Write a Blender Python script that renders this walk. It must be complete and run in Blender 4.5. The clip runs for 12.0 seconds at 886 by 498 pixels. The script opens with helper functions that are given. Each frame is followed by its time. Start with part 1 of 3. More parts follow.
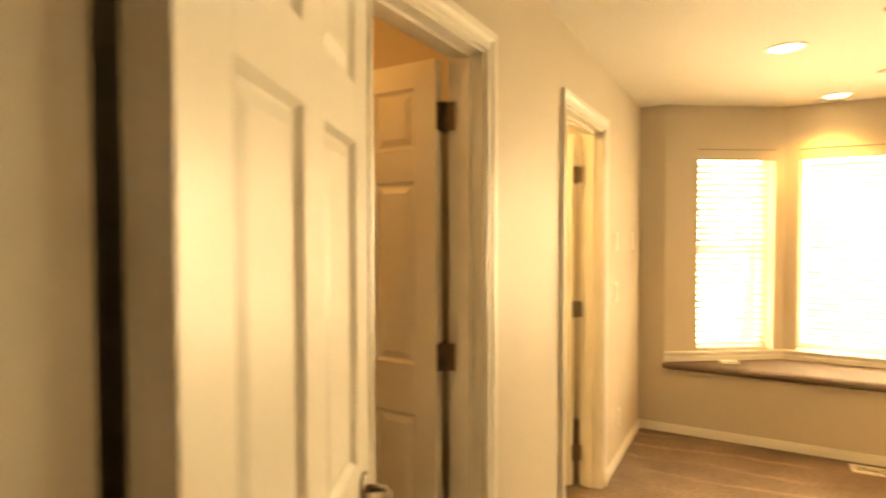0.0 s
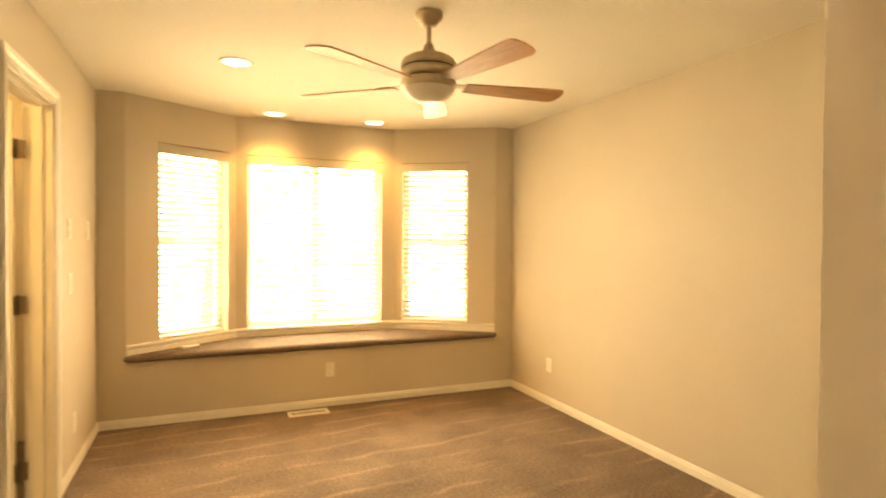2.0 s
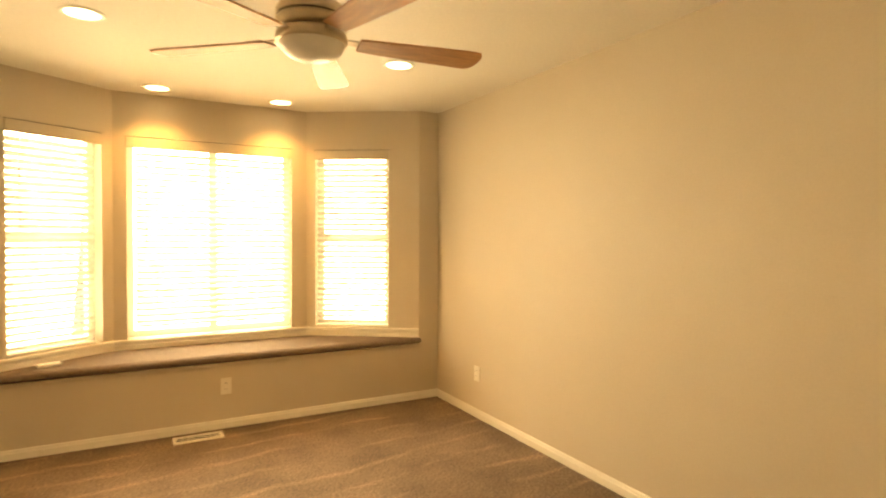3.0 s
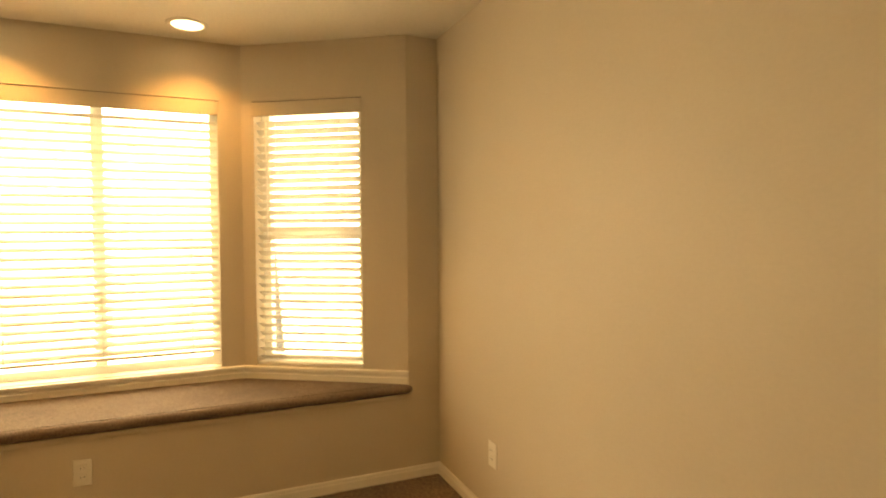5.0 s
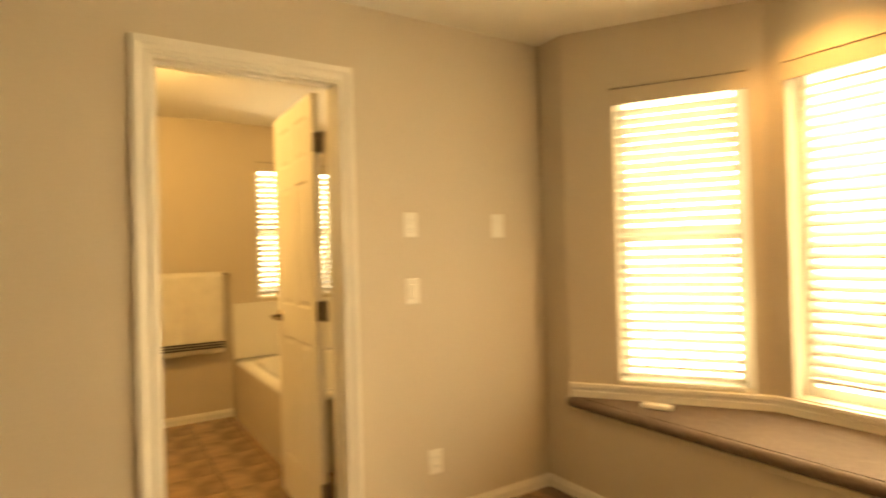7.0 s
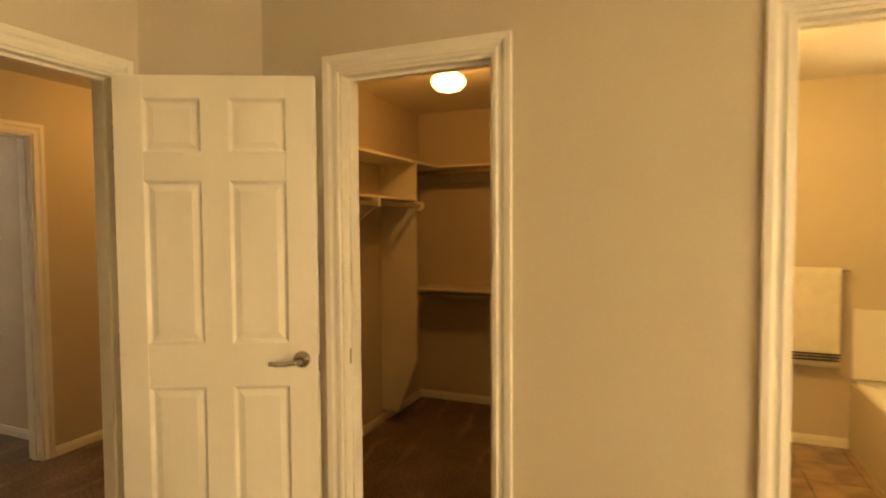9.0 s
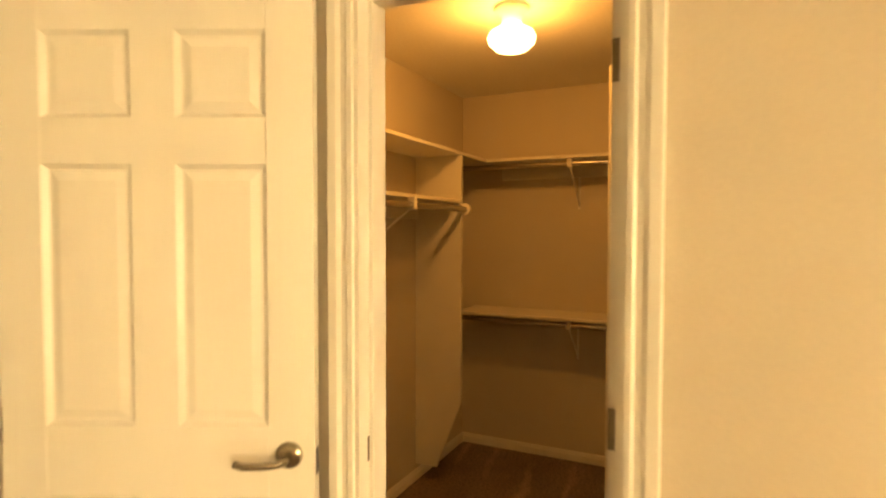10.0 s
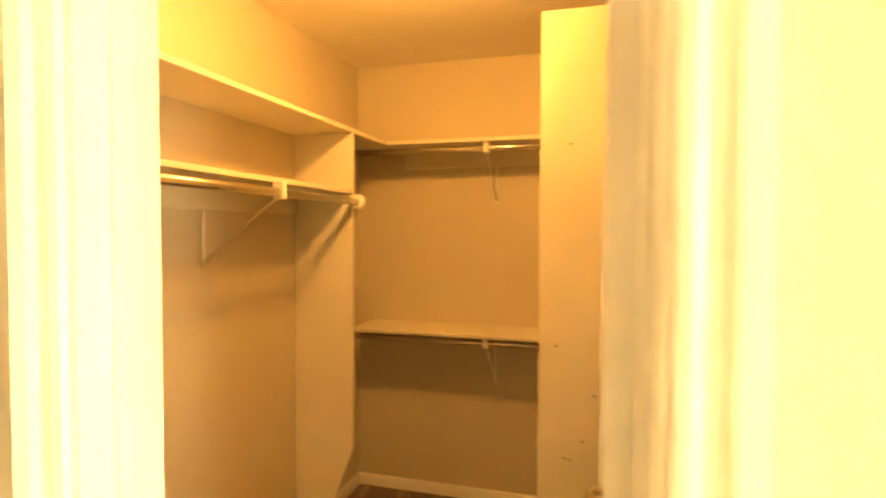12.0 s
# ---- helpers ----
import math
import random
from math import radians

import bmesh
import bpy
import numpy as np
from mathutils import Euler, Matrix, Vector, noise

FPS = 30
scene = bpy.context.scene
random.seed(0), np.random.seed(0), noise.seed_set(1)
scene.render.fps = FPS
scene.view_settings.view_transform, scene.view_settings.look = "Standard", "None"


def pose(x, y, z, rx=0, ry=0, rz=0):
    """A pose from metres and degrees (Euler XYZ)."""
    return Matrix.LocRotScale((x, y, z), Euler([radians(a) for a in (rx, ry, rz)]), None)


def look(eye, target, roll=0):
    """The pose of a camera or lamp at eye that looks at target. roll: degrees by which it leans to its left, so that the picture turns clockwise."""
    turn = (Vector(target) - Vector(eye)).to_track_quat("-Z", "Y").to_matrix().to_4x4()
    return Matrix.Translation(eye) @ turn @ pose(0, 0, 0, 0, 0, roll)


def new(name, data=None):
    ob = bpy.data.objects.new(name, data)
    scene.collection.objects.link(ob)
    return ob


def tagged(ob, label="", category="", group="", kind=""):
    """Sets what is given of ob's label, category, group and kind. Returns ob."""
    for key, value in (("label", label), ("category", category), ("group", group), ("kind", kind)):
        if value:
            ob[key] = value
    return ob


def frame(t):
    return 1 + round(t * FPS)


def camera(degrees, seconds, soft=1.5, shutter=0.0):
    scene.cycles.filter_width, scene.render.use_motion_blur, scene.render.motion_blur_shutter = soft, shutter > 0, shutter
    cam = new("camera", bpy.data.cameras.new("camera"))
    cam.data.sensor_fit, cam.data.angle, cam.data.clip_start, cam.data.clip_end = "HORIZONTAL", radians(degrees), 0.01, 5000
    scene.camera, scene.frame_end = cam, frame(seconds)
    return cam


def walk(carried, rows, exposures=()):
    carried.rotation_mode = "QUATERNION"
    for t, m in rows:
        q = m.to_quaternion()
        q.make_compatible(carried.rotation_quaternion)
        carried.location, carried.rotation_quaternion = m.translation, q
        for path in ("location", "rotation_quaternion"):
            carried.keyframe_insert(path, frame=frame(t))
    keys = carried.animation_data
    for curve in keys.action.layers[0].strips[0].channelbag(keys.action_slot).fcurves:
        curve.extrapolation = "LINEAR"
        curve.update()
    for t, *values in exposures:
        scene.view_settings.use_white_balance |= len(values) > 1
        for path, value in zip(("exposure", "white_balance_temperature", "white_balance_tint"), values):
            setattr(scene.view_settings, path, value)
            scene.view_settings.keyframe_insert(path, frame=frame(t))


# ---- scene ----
cam = camera(76.8, 12.0, soft=2.0, shutter=0.5)
PATH = [
    (0, (0.749, -4.377, 1.470), (-0.223, -2.630, 1.412), -0.1),
    (0.3, (0.755, -4.299, 1.467), (0.006, -2.445, 1.416), 0.2),
    (0.6, (0.731, -4.277, 1.473), (0.320, -2.321, 1.415), 0.4),
    (1, (0.705, -4.365, 1.493), (0.768, -2.367, 1.435), 0.4),
    (1.5, (0.688, -4.489, 1.485), (1.220, -2.562, 1.428), 0.6),
    (2, (0.722, -4.556, 1.372), (1.498, -2.713, 1.336), 0.4),
    (2.5, (0.832, -4.435, 1.345), (1.754, -2.661, 1.306), 0.4),
    (3, (1.088, -4.178, 1.368), (2.052, -2.427, 1.320), 0.3),
    (3.5, (1.304, -3.835, 1.381), (2.298, -2.100, 1.325), 0.3),
    (5.5, (2.315, -2.613, 1.320), (2.815, -0.677, 1.274), -1.4),
    (6, (2.357, -2.414, 1.314), (1.898, -0.468, 1.291), -1.6),
    (6.5, (2.395, -2.200, 1.255), (1.145, -0.639, 1.261), -1.6),
    (6.9, (2.344, -2.104, 1.267), (0.717, -0.941, 1.288), -1.6),
    (7, (2.302, -2.102, 1.277), (0.611, -1.035, 1.293), -1.6),
    (7.3, (2.244, -2.104, 1.269), (0.335, -1.506, 1.315), -1.8),
    (7.6, (2.238, -2.100, 1.374), (0.251, -1.865, 1.361), -1.5),
    (9.3, (1.620, -2.279, 1.476), (-0.197, -3.116, 1.407), -0.1),
    (9.5, (1.470, -2.394, 1.479), (-0.338, -3.250, 1.418), 0.0),
    (10, (1.078, -2.618, 1.490), (-0.722, -3.491, 1.421), 0.1),
    (10.3, (0.836, -2.755, 1.486), (-0.965, -3.626, 1.422), 0.1),
    (10.5, (0.680, -2.831, 1.488), (-1.121, -3.701, 1.424), 0.0),
    (10.7, (0.535, -2.885, 1.484), (-1.270, -3.746, 1.424), 0.0),
    (11, (0.390, -2.917, 1.481), (-1.412, -3.785, 1.423), 0.1),
    (11.2, (0.335, -2.930, 1.483), (-1.488, -3.753, 1.432), 0.2),
    (11.5, (0.328, -2.913, 1.485), (-1.521, -3.673, 1.451), 0.0),
    (11.8, (0.384, -2.882, 1.485), (-1.508, -3.530, 1.433), 0.1),
    (12, (0.461, -2.813, 1.480), (-1.457, -3.381, 1.413), 0.2),
]
walk(cam, [(t, look(eye, target, roll)) for t, eye, target, roll in PATH],
     exposures=[(0.0, 1.95, 9700, 10), (1.5, 1.9, 9500, 10), (3.0, 1.6, 9700, 10), (3.6, 1.4, 9500, 10), (5.4, 0.85, 9700, 11), (6.5, 1.1, 9500, 10), (7.0, 1.2, 9500, 10), (7.7, 1.0, 9800, 10), (9.4, 1.6, 10800, 11), (10.0, 2.1, 10600, 10), (10.5, 2.6, 10300, 9), (11.0, 2.95, 10500, 8), (11.5, 3.3, 10500, 7), (12.0, 3.5, 10500, 4)])

# ---------------------------------------------------------------- world and lights
world = bpy.data.worlds.new("sky")
scene.world = world
world.use_nodes = True
sky = world.node_tree.nodes.new("ShaderNodeTexSky")
sky.sky_type, sky.sun_disc = "NISHITA", False
sky.sun_elevation, sky.sun_rotation = radians(64), radians(-20)
bg = world.node_tree.nodes["Background"]
bg.inputs["Strength"].default_value = 0.15
world.node_tree.links.new(sky.outputs["Color"], bg.inputs["Color"])

WARM = (1.0, 0.54, 0.19)
DAY = (1.0, 0.84, 0.58)


def lamp(name, kind, m, power, color, **more):
    data = bpy.data.lights.new(name, kind)
    data.energy, data.color = power, color
    if kind == "AREA":
        data.shape, data.size, data.size_y = "RECTANGLE", more["size"], more["size_y"]
    elif kind == "SPOT":
        data.spot_size, data.spot_blend, data.shadow_soft_size = radians(more["cone"]), 0.75, 0.05
    elif kind == "POINT":
        data.shadow_soft_size = more["radius"]
    else:
        data.angle = radians(0.6)
    ob = new(name, data)
    ob.matrix_world = m
    return ob


lamp("sun", "SUN", look((0, 0, 0), (0.15, -0.41, -0.90)), 3.0, (1.0, 0.86, 0.62))

H = 2.40           # ceiling height
R = 3.34           # room width
BAY = [(0.18, 0.0), (0.945, 0.515), (2.355, 0.515), (3.16, 0.0)]
SEAT = 0.52
SILL = 0.595
HEAD = 2.07
# sky light in the openings of the windows: centre, outward normal, width
WINDOWS = [("window_1", BAY[0], BAY[1], 0.25, 0.845), ("window_2", BAY[1], BAY[2], 0.088, 1.285), ("window_3", BAY[2], BAY[3], 0.075, 0.70)]
SKY_POWER = (28, 46, 24)
for (wname, a, b, s0, s1), power in zip(WINDOWS, SKY_POWER):
    d = Vector((b[0] - a[0], b[1] - a[1])).normalized()
    mid = Vector(a) + d * (s0 + s1) / 2
    out = Vector((-d.y, d.x))
    c = mid + out * 0.42
    lamp("window_sky", "AREA", look((c.x, c.y, 1.45), (mid.x, mid.y, 1.38)), power, DAY, size=s1 - s0 + 0.2, size_y=1.9).data.spread = radians(135)
lamp("bath_window_sky", "AREA", look((-2.95, -0.6, 1.6), (-2.4, -0.6, 1.5)), 24, DAY, size=0.9, size_y=1.2)
CANS = [(0.878, -1.045), (2.495, -1.055), (1.23, 0.275), (2.09, 0.275)]
for x, y in CANS:
    lamp("can_beam", "SPOT", look((x, y, H - 0.02), (x, y, 0)), 17 if y > 0 else 6, WARM, cone=120)
CLOSET_LAMP = (-1.13, -3.378)
# added warm lamp, kept out of view, that brightens the hall
HALL_FILL = (-1.1, -5.0)
# invented bathroom lamp, out of sight, for the yellow light on its walls
BATH_FILL = (-1.1, -2.1)
lamp("closet_bulb", "POINT", pose(*CLOSET_LAMP, H - 0.13), 3.3, (1.0, 0.45, 0.11), radius=0.06)
lamp("hall_fill", "POINT", pose(*HALL_FILL, H - 0.13), 5, WARM, radius=0.06)
lamp("far_window_sky", "AREA", look((-1.1, -7.28, 1.6), (-0.6, -7.28, 1.45)), 70, (0.92, 0.90, 1.0), size=0.9, size_y=1.2)
lamp("bath_fill", "POINT", pose(*BATH_FILL, H - 0.13), 17, (1.0, 0.66, 0.27), radius=0.06)


# ---------------------------------------------------------------- materials
def material(name, color, rough=0.6, metal=0.0, spread=0.06, scale=3.0, grain=0.0, grain_scale=400.0, bump=0.0, bump_scale=200.0, detail=3.0, stretch=None, translucent=0.0, coat=0.0):
    """Principled paint with broad patches (spread), fine grain and a bump, in metres."""
    m = bpy.data.materials.new(name)
    m.use_nodes = True
    nt = m.node_tree
    n, l = nt.nodes, nt.links
    p = n["Principled BSDF"]
    p.inputs["Roughness"].default_value, p.inputs["Metallic"].default_value = rough, metal
    p.inputs["Coat Weight"].default_value = coat
    tc = n.new("ShaderNodeTexCoord")
    src = tc.outputs["Object"]
    if stretch:
        mp = n.new("ShaderNodeMapping")
        mp.inputs["Scale"].default_value = stretch
        l.new(src, mp.inputs["Vector"])
        src = mp.outputs["Vector"]
    n1, n2 = n.new("ShaderNodeTexNoise"), n.new("ShaderNodeTexNoise")
    for nn, sc in ((n1, scale), (n2, grain_scale)):
        nn.inputs["Scale"].default_value, nn.inputs["Detail"].default_value = sc, detail
        l.new(src, nn.inputs["Vector"])
    def level(fac, amount):
        mr = n.new("ShaderNodeMapRange")
        mr.inputs["From Min"].default_value, mr.inputs["From Max"].default_value = 0.3, 0.7
        mr.inputs["To Min"].default_value, mr.inputs["To Max"].default_value = 1 - amount, 1 + amount
        l.new(fac, mr.inputs["Value"])
        return mr.outputs["Result"]
    mul = n.new("ShaderNodeMath")
    mul.operation = "MULTIPLY"
    l.new(level(n1.outputs["Fac"], spread), mul.inputs[0])
    l.new(level(n2.outputs["Fac"], grain), mul.inputs[1])
    vm = n.new("ShaderNodeVectorMath")
    vm.operation = "SCALE"
    vm.inputs[0].default_value = color
    l.new(mul.outputs[0], vm.inputs["Scale"])
    l.new(vm.outputs["Vector"], p.inputs["Base Color"])
    if bump:
        nb, b = n.new("ShaderNodeTexNoise"), n.new("ShaderNodeBump")
        nb.inputs["Scale"].default_value, nb.inputs["Detail"].default_value = bump_scale, 2
        b.inputs["Strength"].default_value, b.inputs["Distance"].default_value = bump, 0.002
        l.new(src, nb.inputs["Vector"])
        l.new(nb.outputs["Fac"], b.inputs["Height"])
        l.new(b.outputs["Normal"], p.inputs["Normal"])
    if translucent:
        tr, mix = n.new("ShaderNodeBsdfTranslucent"), n.new("ShaderNodeMixShader")
        tr.inputs["Color"].default_value = (*color, 1)
        mix.inputs["Fac"].default_value = translucent
        l.new(p.outputs[0], mix.inputs[1])
        l.new(tr.outputs[0], mix.inputs[2])
        l.new(mix.outputs[0], n["Material Output"].inputs["Surface"])
    return m


def glowing(name, color, strength):
    m = bpy.data.materials.new(name)
    m.use_nodes = True
    p = m.node_tree.nodes["Principled BSDF"]
    p.inputs["Base Color"].default_value = (0.9, 0.88, 0.82, 1)
    p.inputs["Emission Color"].default_value = (*color, 1)
    p.inputs["Emission Strength"].default_value = strength
    return m


def glass_material():
    m = bpy.data.materials.new("glass")
    m.use_nodes = True
    p = m.node_tree.nodes["Principled BSDF"]
    p.inputs["Base Color"].default_value = (0.96, 0.98, 0.97, 1)
    p.inputs["Roughness"].default_value, p.inputs["IOR"].default_value = 0.0, 1.45
    p.inputs["Transmission Weight"].default_value = 1.0
    return m


def carpet_material():
    """Cut pile: tufts, worn patches and the light and dark stripes that a vacuum cleaner leaves."""
    m = material("carpet", (0.185, 0.135, 0.103), rough=0.95, spread=0.24, scale=2.6, grain=0.45, grain_scale=70, bump=1.0, bump_scale=130, detail=9)
    nt = m.node_tree
    n, l = nt.nodes, nt.links
    p = n["Principled BSDF"]
    old = p.inputs["Base Color"].links[0].from_socket
    tc, mp, wave = n.new("ShaderNodeTexCoord"), n.new("ShaderNodeMapping"), n.new("ShaderNodeTexWave")
    mp.inputs["Rotation"].default_value = (0, 0, radians(84))
    wave.inputs["Scale"].default_value, wave.inputs["Distortion"].default_value = 1.35, 3.5
    wave.inputs["Detail"].default_value, wave.inputs["Detail Scale"].default_value = 4, 1.3
    mr = n.new("ShaderNodeMapRange")
    mr.inputs["From Min"].default_value, mr.inputs["From Max"].default_value = 0.86, 1.0
    mr.inputs["To Min"].default_value, mr.inputs["To Max"].default_value = 0.0, 1.0
    patch, pr, gate, add = n.new("ShaderNodeTexNoise"), n.new("ShaderNodeMapRange"), n.new("ShaderNodeMath"), n.new("ShaderNodeMath")
    patch.inputs["Scale"].default_value, patch.inputs["Detail"].default_value = 1.6, 5
    pr.inputs["From Min"].default_value, pr.inputs["From Max"].default_value = 0.42, 0.66
    gate.operation = "MULTIPLY"
    add.operation = "MULTIPLY_ADD"
    add.inputs[1].default_value, add.inputs[2].default_value = 0.55, 0.95
    vm = n.new("ShaderNodeVectorMath")
    vm.operation = "SCALE"
    l.new(tc.outputs["Object"], mp.inputs["Vector"])
    l.new(mp.outputs["Vector"], wave.inputs["Vector"])
    l.new(wave.outputs["Fac"], mr.inputs["Value"])
    l.new(old, vm.inputs[0])
    l.new(tc.outputs["Object"], patch.inputs["Vector"])
    l.new(patch.outputs["Fac"], pr.inputs["Value"])
    l.new(mr.outputs["Result"], gate.inputs[0])
    l.new(pr.outputs["Result"], gate.inputs[1])
    l.new(gate.outputs[0], add.inputs[0])
    l.new(add.outputs[0], vm.inputs["Scale"])
    l.new(vm.outputs["Vector"], p.inputs["Base Color"])
    return m


PAINT = material("wall_paint", (0.60, 0.53, 0.43), rough=0.55, spread=0.025, scale=1.3, grain=0.02, grain_scale=90, bump=0.22, bump_scale=130)
CEIL = material("ceiling_paint", (0.80, 0.77, 0.70), rough=0.8, spread=0.02, scale=1.0, grain=0.03, grain_scale=60, bump=0.5, bump_scale=70)
TRIM = material("white_trim", (0.80, 0.77, 0.70), rough=0.32, spread=0.03, scale=4, bump=0.04, bump_scale=60)
DOOR = material("door_paint", (0.80, 0.77, 0.70), rough=0.35, spread=0.03, scale=3, bump=0.15, bump_scale=90, stretch=(1, 1, 0.12))
SHELF = material("shelf_board", (0.72, 0.67, 0.57), rough=0.45, spread=0.04, scale=3, bump=0.05)
NICKEL = material("satin_nickel", (0.46, 0.41, 0.34), rough=0.24, metal=1.0, spread=0.05, scale=30)
FAN_METAL = material("aged_nickel", (0.50, 0.42, 0.32), rough=0.36, metal=1.0, spread=0.08, scale=25)
BRONZE = material("dull_hinge_metal", (0.21, 0.175, 0.14), rough=0.4, metal=1.0, spread=0.1, scale=40)
CHROME = material("rod_chrome", (0.75, 0.72, 0.66), rough=0.18, metal=1.0, spread=0.03, scale=20)
PLASTIC = material("white_plastic", (0.82, 0.79, 0.72), rough=0.4, spread=0.02, scale=20)
DARK = material("dark_slot", (0.03, 0.027, 0.025), rough=0.7, spread=0.1)
SLAT = material("blind_slat", (0.74, 0.71, 0.64), rough=0.4, spread=0.02, scale=8, translucent=0.12)
VINYL = material("window_vinyl", (0.85, 0.84, 0.80), rough=0.4, spread=0.02)
CORD = material("blind_cord", (0.8, 0.77, 0.7), rough=0.8, spread=0.05)
BLADE = material("fan_blade_wood", (0.45, 0.215, 0.085), rough=0.42, spread=0.2, scale=6, grain=0.12, grain_scale=40, stretch=(1, 9, 9))
OPAL = material("opal_glass", (0.82, 0.80, 0.74), rough=0.25, spread=0.01)
TOWEL = material("towel_cotton", (0.80, 0.77, 0.70), rough=0.95, spread=0.05, scale=12, grain=0.08, grain_scale=300, bump=0.8, bump_scale=400)
STRIPE = material("towel_stripe", (0.05, 0.045, 0.04), rough=0.95, spread=0.1, scale=30)
TUB = material("tub_acrylic", (0.84, 0.82, 0.77), rough=0.15, spread=0.01)
LINO = material("bath_vinyl_tile", (0.30, 0.20, 0.125), rough=0.16, spread=0.45, scale=5, grain=0.12, grain_scale=60, bump=0.1, bump_scale=30, detail=6)
GROUT = material("tile_joint", (0.16, 0.115, 0.08), rough=0.6, spread=0.1)
GROUND = material("ground_outside", (0.22, 0.21, 0.18), rough=0.95, spread=0.2, scale=0.3)
GLASS = glass_material()
CARPET = carpet_material()
SEAT_CARPET = material("seat_carpet", (0.15, 0.113, 0.09), rough=0.95, spread=0.14, scale=4, grain=0.5, grain_scale=170, bump=1.0, bump_scale=260, detail=6)
CAN_GLOW = glowing("can_lens_glow", (1.0, 0.80, 0.50), 3.6)
BULB_GLOW = glowing("lit_opal_glass", (1.0, 0.72, 0.36), 1.7)


# ---------------------------------------------------------------- shape helpers
def box(bm, x0, y0, z0, x1, y1, z1, m=None):
    """A box between two corners, turned by m."""
    vs = [bm.verts.new(v) for v in ((x0, y0, z0), (x1, y0, z0), (x1, y1, z0), (x0, y1, z0), (x0, y0, z1), (x1, y0, z1), (x1, y1, z1), (x0, y1, z1))]
    if m:
        for v in vs:
            v.co = m @ v.co
    fs = [bm.faces.new([vs[i] for i in f]) for f in ((3, 2, 1, 0), (4, 5, 6, 7), (0, 1, 5, 4), (1, 2, 6, 5), (2, 3, 7, 6), (3, 0, 4, 7))]
    return vs, fs


def soft_box(x0, y0, z0, x1, y1, z1, r=0.003, seg=2, m=None):
    bm = bmesh.new()
    box(bm, x0, y0, z0, x1, y1, z1, m)
    bmesh.ops.bevel(bm, geom=list(bm.edges), offset=r, segments=seg, affect="EDGES", profile=0.5)
    return bm


def lathe(profile, steps=40, m=None):
    """A turned body round z from (radius, height) pairs."""
    bm = bmesh.new()
    rings = []
    for r, z in profile:
        if r < 1e-5:
            rings.append([bm.verts.new((0, 0, z))])
        else:
            rings.append([bm.verts.new((r * math.cos(2 * math.pi * i / steps), r * math.sin(2 * math.pi * i / steps), z)) for i in range(steps)])
    for a, b in zip(rings, rings[1:]):
        for i in range(steps):
            j = (i + 1) % steps
            if len(a) == 1 and len(b) > 1:
                bm.faces.new((a[0], b[i], b[j]))
            elif len(b) == 1 and len(a) > 1:
                bm.faces.new((a[i], a[j], b[0]))
            elif len(a) > 1:
                bm.faces.new((a[i], a[j], b[j], b[i]))
    for f in bm.faces:
        f.smooth = True
    bmesh.ops.recalc_face_normals(bm, faces=bm.faces)
    if m:
        bm.transform(m)
    return bm


def tube(points, r, steps=10):
    """A round bar along points."""
    bm = bmesh.new()
    rings = []
    pts = [Vector(p) for p in points]
    for i, p in enumerate(pts):
        d = (pts[min(i + 1, len(pts) - 1)] - pts[max(i - 1, 0)]).normalized()
        q = d.to_track_quat("Z", "Y")
        rings.append([bm.verts.new(p + q @ Vector((r * math.cos(2 * math.pi * k / steps), r * math.sin(2 * math.pi * k / steps), 0))) for k in range(steps)])
    for a, b in zip(rings, rings[1:]):
        for k in range(steps):
            f = bm.faces.new((a[k], a[(k + 1) % steps], b[(k + 1) % steps], b[k]))
            f.smooth = True
    bm.faces.new(rings[0][::-1])
    bm.faces.new(rings[-1])
    bmesh.ops.recalc_face_normals(bm, faces=bm.faces)
    return bm


def sweep(path, profile, closed=False):
    """A moulding: the (out, up) profile swept along a plan line of (x, y) points; out is to the right of the line's way, mitred at the corners."""
    bm = bmesh.new()
    pts = [Vector(p) for p in path]
    rows = []
    for i, p in enumerate(pts):
        d0 = (pts[i] - pts[i - 1]).normalized() if i else (pts[1] - pts[0]).normalized()
        d1 = (pts[i + 1] - pts[i]).normalized() if i < len(pts) - 1 else d0
        n0, n1 = Vector((d0.y, -d0.x)), Vector((d1.y, -d1.x))
        n = (n0 + n1) / max(0.2, 1 + n0.dot(n1))
        rows.append([bm.verts.new((p.x + n.x * o, p.y + n.y * o, u)) for o, u in profile])
    k = len(profile)
    for a, b in zip(rows, rows[1:]):
        for j in range(k):
            bm.faces.new((a[j], a[(j + 1) % k], b[(j + 1) % k], b[j]))
    bm.faces.new(rows[0])
    bm.faces.new(rows[-1][::-1])
    bmesh.ops.recalc_face_normals(bm, faces=bm.faces)
    return bm


def mesh_of(name, bm, mat):
    me = bpy.data.meshes.new(name)
    bm.to_mesh(me)
    bm.free()
    me.materials.append(mat)
    return me


def part(name, bm, mat, parent, label=""):
    ob = new(name, mesh_of(name, bm, mat) if isinstance(bm, bmesh.types.BMesh) else bm)
    ob.parent = parent
    return tagged(ob, label)


def thing(name, m, label, category, group="", kind=""):
    ob = new(name)
    ob.empty_display_size = 0.1
    ob.matrix_world = m
    return tagged(ob, label, category, group, kind)


def single(name, bm, mat, label, category, kind="", m=None, group=""):
    ob = new(name, mesh_of(name, bm, mat))
    if m:
        ob.matrix_world = m
    return tagged(ob, label, category, group, kind)


